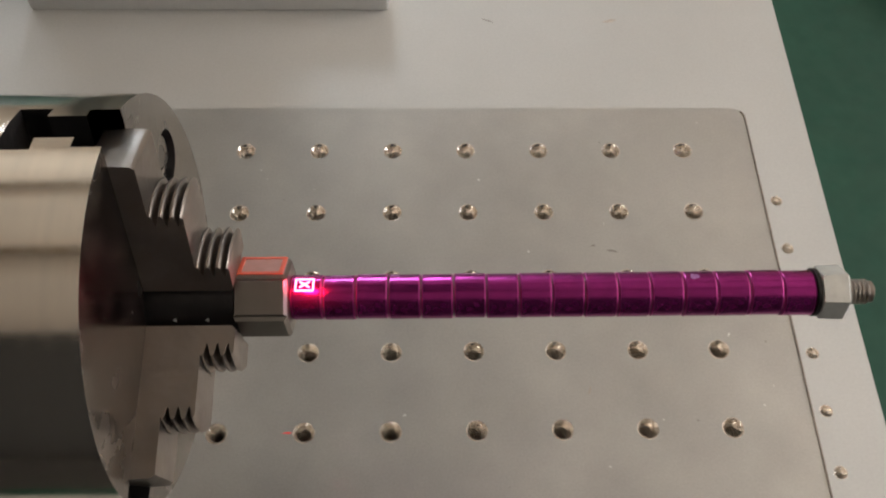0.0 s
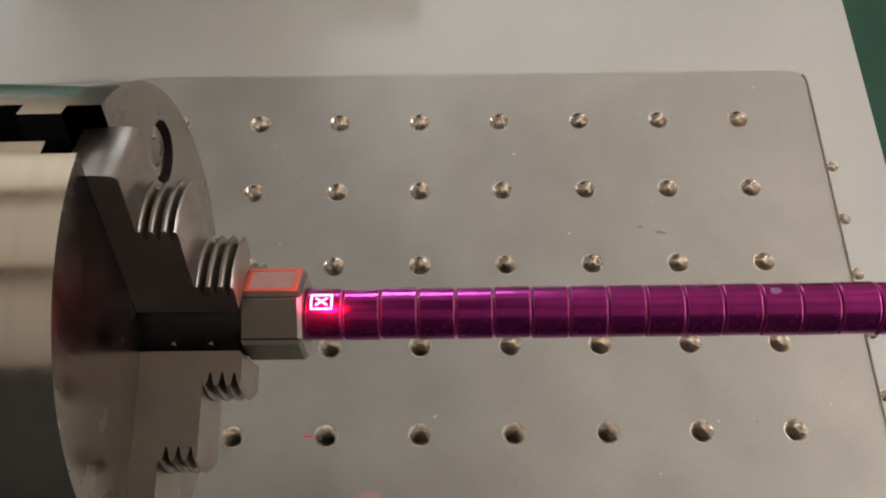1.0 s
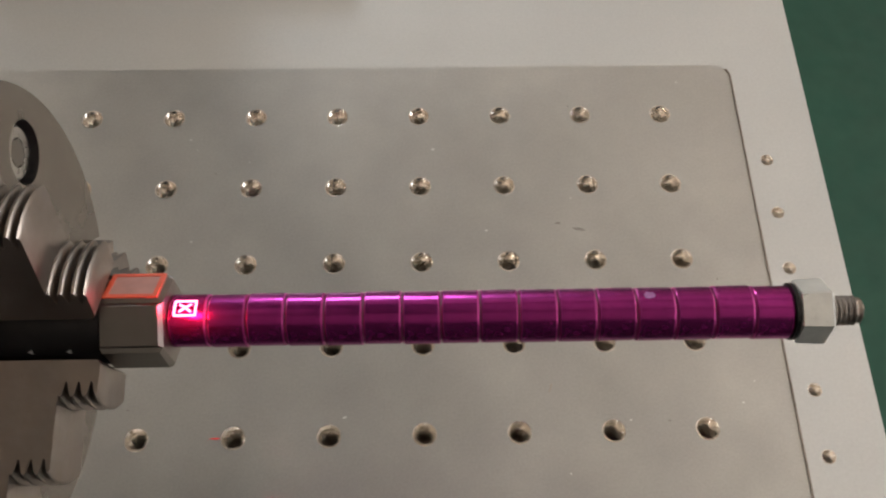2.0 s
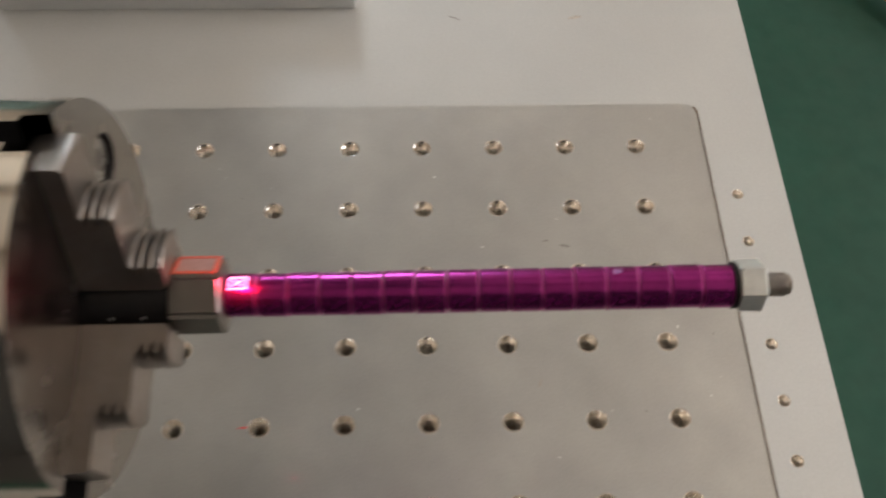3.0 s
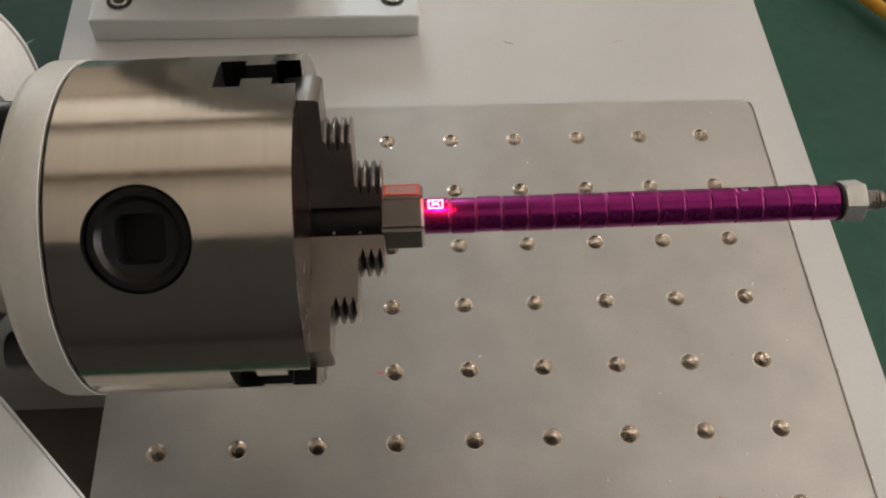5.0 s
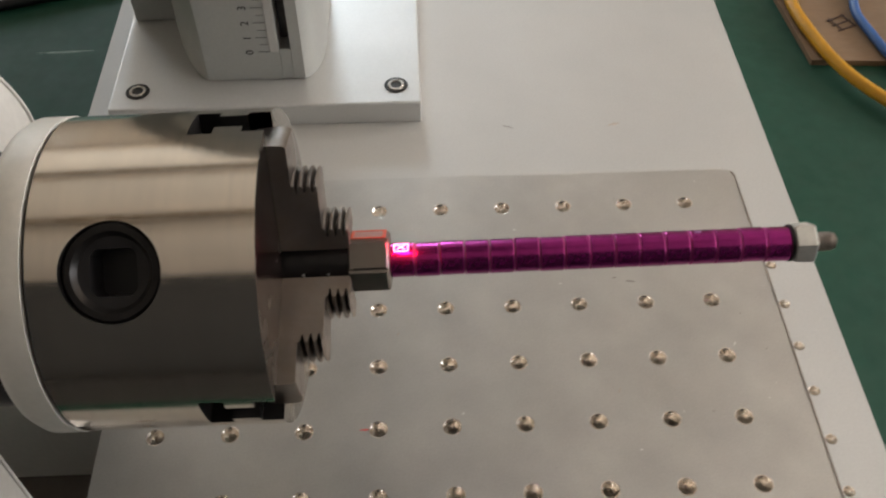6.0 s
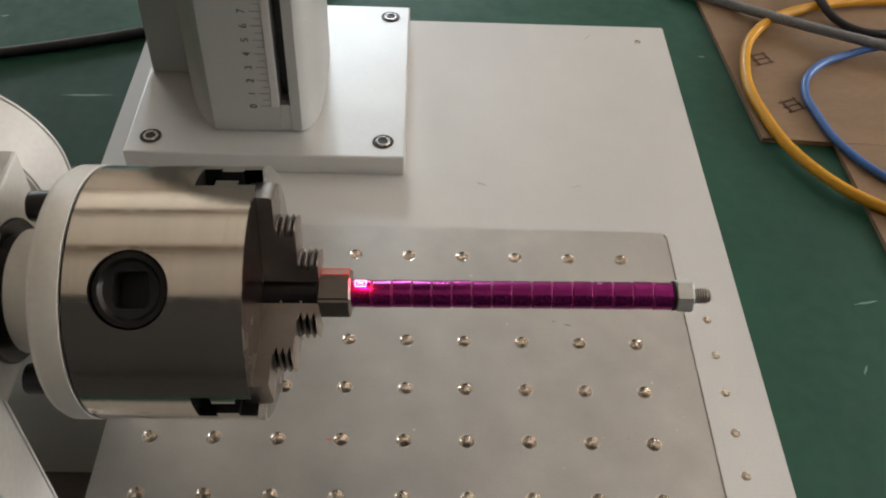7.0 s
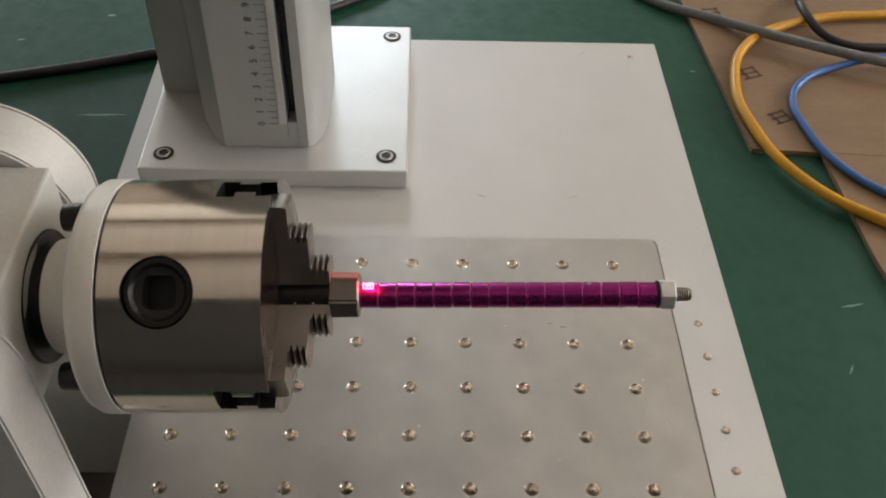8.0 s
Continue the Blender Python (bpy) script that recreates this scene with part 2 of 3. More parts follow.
def threaded_wall(radius, depth, pitch, steps=24):
    """The lining of a tapped hole, with a bright countersunk rim, from z 0 down; closed at its foot."""
    bm = bmesh.new()
    heights = [(0.00010, radius * 1.13), (0.00006, radius * 1.06), (-0.0007, radius * 0.90)]
    z = -0.0009
    while z > -depth:
        heights += [(z - pitch * 0.5, radius * 0.78), (z - pitch, radius * 0.94)]
        z -= pitch
    heights.append((z, 0.0002))
    rnd, rings = random.Random(8), []
    for i, (h, r) in enumerate(heights):
        rough = 0.0 if i < 2 else 0.07
        rings.append([])
        for k in range(steps):
            q = r * (1 + rough * rnd.uniform(-1, 1))
            rise = pitch * k / steps if 2 < i < len(heights) - 1 else 0.0
            rings[-1].append(bm.verts.new((q * math.cos(2 * math.pi * k / steps), q * math.sin(2 * math.pi * k / steps), h - rise)))
    for a, b in zip(rings, rings[1:]):
        for k in range(steps):
            bm.faces.new((a[k], b[k], b[(k + 1) % steps], a[(k + 1) % steps]))
    return bm


def tube(name, points, radius, mat, label, category):
    """A cable laid through the points."""
    cu = bpy.data.curves.new(name, "CURVE")
    cu.dimensions, cu.bevel_depth, cu.bevel_resolution, cu.resolution_u = "3D", radius, 5, 14
    sp = cu.splines.new("BEZIER")
    sp.bezier_points.add(len(points) - 1)
    for p, co in zip(sp.bezier_points, points):
        p.co = co
        p.handle_left_type = p.handle_right_type = "AUTO"
    ob = new(name, cu)
    me = bpy.data.meshes.new_from_object(ob.evaluated_get(bpy.context.evaluated_depsgraph_get()))
    bpy.data.objects.remove(ob)
    me.materials.append(mat)
    for p in me.polygons:
        p.use_smooth = True
    return tagged(new(name, me), label, category)


def letters(text, size, mat, name, parent, m):
    cu = bpy.data.curves.new(name, "FONT")
    cu.body, cu.size, cu.align_x, cu.align_y, cu.extrude = text, size, "CENTER", "CENTER", 0.00005
    ob = new(name, cu)
    me = bpy.data.meshes.new_from_object(ob.evaluated_get(bpy.context.evaluated_depsgraph_get()))
    bpy.data.objects.remove(ob)
    me.materials.append(mat)
    made = new(name, me)
    made.parent = parent
    made.matrix_local = m
    return made


# ---- the room ----
BASE_Z, BENCH_Z, FLOOR_Z, CEIL_Z = -0.091, -0.111, -0.90, 1.95


def wall_with_windows(name, x0, x1, z0, z1, openings, thick, m, label):
    """A wall in its own x and z, with openings (x0, x1, z0, z1) right through it, in order along x."""
    pieces, at = [], x0
    for a, b, c, d in openings:
        pieces += [box(at, a, 0, thick, z0, z1), box(a, b, 0, thick, z0, c), box(a, b, 0, thick, d, z1)]
        at = b
    ob = part(name, joined(*pieces, box(at, x1, 0, thick, z0, z1)), M_WALL, m=m)
    return tagged(ob, label, "wall", kind="structure")


wall_with_windows("wall_north", -3.2, 3.2, FLOOR_Z, CEIL_Z, [(-2.75, -1.85, 0.48, 1.02), (-0.72, -0.12, 0.76, 1.28)], 0.2, pose(0, 3.2, 0), "unseen cream wall with two assumed window openings")
# unseen wall, opened where the two added east lamps stand
wall_with_windows("wall_east", -3.2, 1.9, FLOOR_Z, CEIL_Z, [(-1.7, -0.1, 0.45, 1.55), (0.45, 1.65, 0.45, 1.55)], 0.2, pose(3.2, 0, 0, 0, 0, -90), "unseen cream wall with two assumed window openings")
tagged(part("wall_west", box(-3.4, -3.2, -1.9, 3.2, FLOOR_Z, CEIL_Z), M_WALL), "plain cream painted side wall", "wall", kind="structure")
# unseen south wall, darkened so the drum's lower half reflects dark
tagged(part("wall_south", box(-3.2, 3.2, -2.1, -1.9, FLOOR_Z, CEIL_Z), M_DIM), "unseen back wall kept dark for the drum's reflection", "wall", kind="structure")
tagged(part("floor", box(-3.4, 3.4, -3.4, 3.4, FLOOR_Z - 0.1, FLOOR_Z), M_FLOOR), "grey concrete workshop floor", "floor", kind="structure")
tagged(part("ceiling", box(-3.4, 3.4, -3.4, 3.4, CEIL_Z, CEIL_Z + 0.1), M_CEIL), "plain pale painted ceiling", "ceiling", kind="structure")

# two unseen beams, added so the drum mirrors brown bands
for by in (-0.17, 1.16):
    tagged(part("ceiling_beam", box(-3.2, 3.2, by - 0.06, by + 0.06, CEIL_Z - 0.10, CEIL_Z - 0.001, 0.006), M_BEAM), "unseen brown beam added for dark bands on the drum", "beam", kind="structure")

# ---- the bench ----
bench = thing("workbench", "green painted workbench top with pale scuffs", "workbench")
part("benchtop", box(-1.1, 1.1, -0.285, 0.85, BENCH_Z - 0.04, BENCH_Z, 0.004), M_BENCH, bench)
for lx in (-1.02, 1.02):
    for ly in (-0.22, 0.77):
        part("leg", box(lx - 0.03, lx + 0.03, ly - 0.03, ly + 0.03, FLOOR_Z, BENCH_Z - 0.04, 0.003), M_DARK, bench)

# ---- the machine's base plate ----
base = thing("machine_base", "pale blasted aluminium base plate lying on the green bench", "base plate")
small_holes = [(0.071, 0.0385 - 0.025 * k) for k in range(8)] + [(0.071, 0.3135)]
part("plate", drilled_plate(-0.302, 0.0935, -0.235, 0.3335, BENCH_Z, BASE_Z, small_holes, 0.0024, 0.008, 0.0015), M_BASE, base)
lining = mesh_of("tapped_hole", threaded_wall(0.0023, 0.007, 0.0008, 20), M_THREAD)
for hx, hy in small_holes:
    ob = new("tapped_hole", lining)
    ob.parent, ob.location = base, (hx, hy, BASE_Z)

# ---- the raised work plate ----
plate = thing("work_plate", "raised milled aluminium work plate with rows of tapped holes", "work plate")
COLS, ROWS_OF_HOLES = 9, 7
holes = [(-0.025 * c, -0.025 * r) for c in range(COLS) for r in range(ROWS_OF_HOLES)]
part("plate", drilled_plate(-0.2185, 0.0245, -0.1685, 0.0187, -0.012, 0.0, holes, 0.0029, 0.0085, 0.005), M_PANEL, plate)
part("plinth", box(-0.205, 0.010, -0.158, 0.005, BASE_Z, -0.0125, 0.001), M_BASE, plate)
# thin dark strip along the plate's right edge and corner
rim = [(0.02465, -0.163)] + arc(0.0196, 0.0138, 0.00505, 0, 40, 6)
rim += [(x - 0.0002, y) for x, y in reversed(arc(0.0196, 0.0138, 0.0048, 0, 40, 6))] + [(0.0242, -0.163)]
part("edge_bevel", moved(slab(rim, 0.0006), Matrix.Translation((0, 0, -0.0003))), M_STUD, plate, "thin dark edge strip")
lining = mesh_of("threaded_hole", threaded_wall(0.0028, 0.0118, 0.001), M_THREAD)
for hx, hy in holes:
    ob = new("threaded_hole", lining)
    ob.parent, ob.location = plate, (hx, hy, 0)


# ---- the column ----
def cap_screw(parent, x, y, z, r=0.0058, m=None):
    """A sunk socket head screw, seen from above; a dark ring paints its recess shade."""
    turn = pose(x, y, z, 0, -90, 0) if m is None else m
    part("counterbore", lathe([(0.0003, r * 1.2), (0.0004, r * 1.1), (0.0003, r * 0.8)], 32, closed=False), M_DARK, parent, "dark ring painted as the recess shade", 30, turn)
    head = part("screw_head", lathe([(0.0002, r * 0.84), (0.0008, r * 0.83), (0.0011, r * 0.77), (0.0011, r * 0.58), (0.0002, r * 0.56)], 32, closed=False), M_SCREW, parent, "steel socket screw head", 30, turn)
    part("hex_socket", lathe([(0.0006, r * 0.6), (0.00055, 0.0002)], 6), M_DARK, head, "dark hexagon socket")


column = thing("column", "grey anodised lifting column with a printed centimetre scale", "column", m=Matrix.Translation((0.0009, 0, 0)))
BLOCK_Z = BASE_Z + 0.015
foot = part("foot_block", box(-0.2855, -0.106, 0.1545, 0.329, BASE_Z, BLOCK_Z, 0.0012), M_BLOCK, column, "thick pale aluminium foot block")
for sx, sy in ((-0.2705, 0.170), (-0.1205, 0.170), (-0.1205, 0.3145), (-0.2705, 0.3145)):
    cap_screw(column, sx, sy, BLOCK_Z)
CX0, CX1, CY, CTOP = -0.2300, -0.1735, 0.178, 0.52
SL0, SL1 = -0.1864, -0.1798
outline = [(CX0, CY), (SL0, CY), (SL0, CY + 0.015), (SL1, CY + 0.015), (SL1, CY), (CX1, CY)]
outline += [(-0.1705, CY + 0.0022), (-0.1675, CY + 0.0065), (-0.1650, CY + 0.0125), (-0.1632, CY + 0.020), (-0.1622, CY + 0.029), (-0.1620, CY + 0.040), (-0.162, 0.262), (-0.2565, 0.262)]
outline += [(-0.2563, 0.238), (-0.2540, 0.225), (-0.2500, 0.212), (-0.2455, 0.2005), (-0.2405, 0.1905), (-0.2365, 0.1840), (-0.2330, 0.1800)]
col = part("profile", moved(slab(outline, CTOP - BLOCK_Z), Matrix.Translation((0, 0, BLOCK_Z + 0.0005))), M_COLUMN, column, "grey rounded extruded profile", 20)
part("rear_box", box(-0.283, -0.2570, 0.238, 0.312, BLOCK_Z, CTOP, 0.0015), M_COLUMN, column, "plain grey rear box")
part("slot_strip", box(SL0 + 0.0002, SL1 - 0.0002, CY + 0.0115, CY + 0.0148, -0.054, CTOP), M_DARK, column, "black strip in the slot")
part("slot_foot", box(SL0 + 0.0001, SL1 - 0.0001, CY + 0.0002, CY + 0.0145, BLOCK_Z + 0.001, -0.0545, 0.0003), M_COLUMN, column)
part("slot_lip", box(-0.1915, -0.1868, CY - 0.0007, CY + 0.001, -0.0555, CTOP, 0.0004), M_BASE, column, "pale metal lip beside the slot")
for k in range(0, 41):
    z = -0.0555 + 0.01 * k
    if k < 24:
        letters(str(k), 0.0066, M_INK, "numeral", column, pose(-0.2030, CY - 0.0004, z, 90, -90, 0))
    if z + 0.005 < 0.3:
        part("tick", box(-0.1985, -0.1920, CY - 0.0003, CY + 0.0001, z - 0.00014, z + 0.00014), M_TICK, column)
        part("tick", box(-0.1965, -0.1920, CY - 0.0003, CY + 0.0001, z + 0.0049, z + 0.0051), M_TICK, column)

# the marking head hangs from the column over the mandrel
head = thing("marking_head", "dark laser marking head carried over the mandrel", "laser head")
part("arm", box(-0.205, -0.1405, 0.060, 0.1775, 0.400, 0.460, 0.003), M_COLUMN, head, "grey metal arm")
part("scan_block", box(-0.140, -0.075, -0.140, 0.110, 0.370, 0.470, 0.003), M_DARK, head, "black scanning block")
part("lens_barrel", moved(lathe([(0, 0.022), (0.006, 0.022), (0.006, 0.026), (0.0149, 0.026)], 48), Matrix.Translation((-0.1105, -0.1, 0.355)) @ Matrix.Rotation(radians(-90), 4, "Y")), M_DARK, head, "black lens barrel", 30)

# ---- the rotary head; its parts are laid along the spindle's x axis ----
AXIS = pose(-0.117, -0.1064, 0.0972, 0, -2.28, -0.98)
FACE, BACK, R = -0.0260, -0.0766, 0.0398
JAWS = (69.8, 189.8, 309.8)


def turned(angle):
    """A frame whose y axis points out from the spindle at that angle, from level and away to straight up."""
    return Matrix.Rotation(radians(angle), 4, "X")


rotary = thing("rotary_stand", "pale grey rotary head on a bracket stand beside the work plate", "rotary head")
HX, HY, HZ = -0.2240, -0.1050, 0.0975
part("housing", box(HX - 0.062, HX, HY - 0.0325, HY + 0.0325, HZ - 0.0265, HZ + 0.0265, 0.0012), M_HOUSE, rotary, "square grey spindle housing")


def side_plate(y0, y1):
    c, r = -0.2580, 0.0372
    shape = arc(c, HZ, r, 0, 180, 28) + [(c - r, 0.02), (c - r - 0.004, BASE_Z + 0.012), (c + r, BASE_Z + 0.012)]
    bm = moved(slab(shape, y1 - y0), Matrix.Translation((0, y1, 0)) @ Matrix.Rotation(radians(90), 4, "X"))
    bmesh.ops.bevel(bm, geom=[e for e in bm.edges if abs(e.verts[0].co.y - e.verts[1].co.y) < 1e-6], offset=0.0008, segments=2, affect="EDGES")
    return bm


part("side_plate", side_plate(HY + 0.0330, HY + 0.0550), M_HOUSE, rotary, "round-topped pale side plate", 30)
part("side_plate", side_plate(HY - 0.0550, HY - 0.0330), M_HOUSE, rotary, "round-topped pale side plate", 30)
# foot plate darkened by colour, for the shade under the housing
part("foot_plate", box(-0.2990, -0.2210, HY - 0.058, HY + 0.058, BASE_Z, BASE_Z + 0.0122, 0.001), M_FOOT, rotary, "foot plate with the shade between the plates coloured in")
part("bearing", lathe([(-0.1100, 0.0232), (-0.1062, 0.0232), (-0.1058, 0.0226), (-0.1064, 0.0210), (-0.1064, 0.0180), (-0.1010, 0.0175)], 48), M_DARK, rotary, "black bearing ring", 30, AXIS)

chuck = thing("chuck", "turned steel three-jaw chuck on a white flange", "chuck", m=AXIS)
body = part("body", lathe([(BACK, 0.0385), (BACK + 0.0008, R), (FACE, R), (FACE, 0.0096), (FACE - 0.03, 0.0096)], 160), M_STEEL, chuck, "brightly turned steel drum")
cutters = []
for a in JAWS:
    cutters.append(joined(moved(box(BACK + 0.0329, BACK + 0.0387, 0.012, 0.05, -0.0064, 0.0064), turned(a))))
    cutters.append(joined(moved(box(BACK + 0.0380, FACE - 0.0040, 0.012, 0.05, -0.0034, 0.0034), turned(a))))
    cutters.append(joined(moved(box(FACE - 0.0052, FACE + 0.004, 0.0085, 0.05, -0.0059, 0.0059), turned(a))))
    cutters.append(moved(lathe([(0.026, 0.0112), (0.05, 0.0112)], 48), turned(a + 60) @ Matrix.Translation((-0.0575, 0, 0)) @ Matrix.Rotation(radians(90), 4, "Z")))
SCREW = turned(18.5) @ Matrix.Translation((0, 0.0290, 0))
cutters.append(moved(lathe([(FACE - 0.006, 0.0056), (FACE + 0.01, 0.0056)], 40), SCREW))
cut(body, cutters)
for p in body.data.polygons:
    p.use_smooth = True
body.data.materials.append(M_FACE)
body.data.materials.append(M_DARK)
# walls of slots and bores behind the face take black for their shade
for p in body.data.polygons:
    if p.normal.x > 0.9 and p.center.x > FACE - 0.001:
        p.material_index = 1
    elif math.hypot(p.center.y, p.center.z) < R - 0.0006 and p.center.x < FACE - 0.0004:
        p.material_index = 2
body.data.set_sharp_from_angle(angle=radians(25))
for a in JAWS:
    out = turned(a + 60) @ Matrix.Translation((-0.0575, 0, 0)) @ Matrix.Rotation(radians(90), 4, "Z")
    pinion = part("key_socket", lathe([(0.028, 0.0111), (0.0376, 0.0111), (0.0384, 0.0104), (0.0384, 0.0090), (0.0371, 0.0079)], 48, closed=False), M_DARK, chuck, "blackened steel key socket", 30, out)
    # square hole: its deep shade is put into the black lining colour
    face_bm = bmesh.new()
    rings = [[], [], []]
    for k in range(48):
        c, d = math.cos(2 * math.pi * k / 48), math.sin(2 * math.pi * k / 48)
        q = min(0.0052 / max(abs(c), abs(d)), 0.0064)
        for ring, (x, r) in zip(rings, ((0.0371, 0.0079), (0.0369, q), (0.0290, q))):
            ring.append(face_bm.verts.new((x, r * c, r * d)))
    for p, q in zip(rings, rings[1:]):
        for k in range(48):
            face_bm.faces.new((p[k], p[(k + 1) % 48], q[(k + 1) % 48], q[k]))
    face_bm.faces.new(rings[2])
    part("square_hole", face_bm, M_CABLE_AND_HOLE_SHADE, pinion, "square drive hole with its shade coloured black")
screw = part("face_screw", lathe([(FACE - 0.0060, 0.0050), (FACE - 0.0020, 0.0050), (FACE - 0.0012, 0.0044), (FACE - 0.0012, 0.0026)], 36, closed=False), M_SCREW, chuck, "sunk steel socket screw", 30, SCREW)
part("hex_socket", lathe([(FACE - 0.0012, 0.0026), (FACE - 0.0040, 0.0025)], 6), M_COLLAR, screw, "hexagon socket")


def jaw():
    """A stepped jaw: its side outline of (along the axis, out from the axis), with teeth cut in each riser."""
    def riser(x_high, x_low, r):
        run, pitch = [], (x_high - x_low) / 3
        for k in range(3):
            x = x_high - pitch * k
            for j in range(8):
                run.append((x - pitch * (j + 0.5) / 8, r + 0.0003 - 0.0024 * (0.5 - 0.5 * math.cos(2 * math.pi * (j + 0.5) / 8 + math.pi / 5)) ** 1.9))
        return run + [(x_low, r - 0.0004)]
    tip, mid, low = FACE + 0.0168, FACE + 0.0106, FACE + 0.0044
    shape = [(FACE - 0.0040, 0.0073), (tip - 0.0006, 0.0073), (tip, 0.0079), (tip, 0.0138)] + riser(tip - 0.0003, mid, 0.0142)
    shape += [(mid, 0.0256)] + riser(mid - 0.0003, low, 0.0260) + [(low, 0.0346), (low - 0.0008, 0.0352), (FACE + 0.0006, 0.0354), (FACE - 0.0040, 0.0350)]
    bm = slab(shape, 0.0120)
    moved(bm, Matrix.Translation((0, 0, -0.0060)))
    for z in (-0.0044, -0.0028, -0.0010, 0.0010, 0.0028, 0.0044):
        bmesh.ops.bisect_plane(bm, geom=bm.verts[:] + bm.edges[:] + bm.faces[:], plane_co=(0, 0, z), plane_no=(0, 0, 1))
    for v in bm.verts:
        if 0.0110 < v.co.y < 0.0300 and v.co.x > FACE + 0.002:
            v.co.y -= 42 * v.co.z ** 2
    return bm


jaw_mesh = mesh_of("jaw", jaw(), M_JAW, 42)
for a in JAWS:
    ob = new("jaw", jaw_mesh)
    ob.parent = chuck
    ob.matrix_local = turned(a)
flange = part("flange", lathe([(BACK - 0.0106, 0.0205), (BACK - 0.0106, 0.0362), (BACK - 0.0094, 0.0386), (BACK - 0.0070, R + 0.0002), (BACK - 0.0003, R + 0.0002), (BACK - 0.0001, 0.030)], 128), M_FLANGE, chuck, "satin white backing flange", 35)
part("hub", lathe([(-0.1022, 0.0190), (-0.1016, 0.0197), (BACK - 0.0090, 0.0197)], 64), M_FLANGE, chuck, "satin white spindle hub", 30)
for a in (72, 192, 312):
    part("flange_bolt", moved(lathe([(BACK - 0.0190, 0.0030), (BACK - 0.0190, 0.0044), (BACK - 0.0184, 0.0047), (BACK - 0.0098, 0.0047)], 24), turned(a) @ Matrix.Translation((0, 0.0300, 0))), M_DARK, chuck, "black socket bolt", 30)

# ---- the mandrel with its rings ----
mandrel = thing("mandrel", "steel mandrel rod clamped in the chuck", "mandrel", m=AXIS)
part("rod", lathe([(-0.0098, 0.0036), (0.1030, 0.0036)], 32), M_STUD, mandrel, "", 30)
part("shank", lathe([(FACE - 0.015, 0.0070), (-0.0099, 0.0070), (-0.0098, 0.0064)], 48), M_DARK, mandrel, "blackened round shank", 30)
# two glints on the shank, made as small bright triangles
for dx in (-0.0150, -0.0212):
    part("shank_mark", moved(lathe([(0.00690, 0.0006), (0.00706, 0.0005)], 3), Matrix.Translation((dx, 0, 0)) @ turned(154) @ Matrix.Rotation(radians(90), 4, "Z")), M_NUT, mandrel, "small bright painted glint")
COLLAR_R = 0.0080
collar_bm = lathe([(-0.0100, COLLAR_R - 0.0008), (-0.0096, COLLAR_R), (-0.0004, COLLAR_R), (0.0002, COLLAR_R - 0.0010)], 6, start=radians(28))
bmesh.ops.bevel(collar_bm, geom=[e for e in collar_bm.edges if abs(e.verts[0].co.x - e.verts[1].co.x) > 0.005], offset=0.0008, segments=4, affect="EDGES")
collar = part("hex_collar", collar_bm, M_COLLAR, mandrel, "plated hexagon collar", 28)
FLAT = COLLAR_R * math.cos(radians(30))
lay = turned(58)
# the label's red laser glow is put into its colour
part("label_paper", moved(box(-0.0090, -0.0010, FLAT + 0.00005, FLAT + 0.00020, -0.0032, 0.0032), lay), M_PAPER, collar, "pale marked square with red laser light coloured in")
border = joined(*[box(x0, x1, FLAT + 0.0001, FLAT + 0.0003, z0, z1) for x0, x1, z0, z1 in
                  ((-0.0094, -0.0086, -0.0034, 0.0034), (-0.0014, -0.0006, -0.0034, 0.0034), (-0.0086, -0.0014, 0.0025, 0.0034), (-0.0086, -0.0014, -0.0034, -0.0026))])
part("label_border", moved(border, lay), M_LABEL, collar, "orange-red square outline")
part("end_nut", lathe([(0.1018, 0.0044), (0.1022, 0.0052), (0.1068, 0.0054), (0.1073, 0.0047)], 6, start=radians(20)), M_NUT, mandrel, "zinc-plated hexagon end nut")
part("washer", lathe([(0.1011, 0.0040), (0.1011, 0.0047), (0.1018, 0.0047), (0.1018, 0.0036)], 32), M_DARK, mandrel, "dark washer", 30)
stud = [(0.1072, 0.0022)]
for k in range(6):
    stud += [(0.1075 + 0.0008 * k, 0.0025), (0.1079 + 0.0008 * k, 0.0021)]
part("stud", lathe(stud + [(0.1126, 0.0021), (0.1130, 0.0015)], 28), M_STUD, mandrel, "brown threaded stud end")

RING_R, ring_w = 0.00436, 0.1009 / 16
ring_profile = [(0.00008, 0.0037), (0.00008, RING_R - 0.00028), (0.00022, RING_R - 0.00006), (0.0004, RING_R), (ring_w - 0.0004, RING_R), (ring_w - 0.00022, RING_R - 0.00006), (ring_w - 0.00008, RING_R - 0.00028), (ring_w - 0.00008, 0.0037)]
ring_mesh = mesh_of("purple_ring", lathe(ring_profile, 72), M_PURPLE, 9)
ring_mesh.materials.append(M_EDGE)
# chamfer faces take a lighter pink than the ring
for p in ring_mesh.polygons:
    if 0.25 < abs(p.normal.x) < 0.95:
        p.material_index = 1
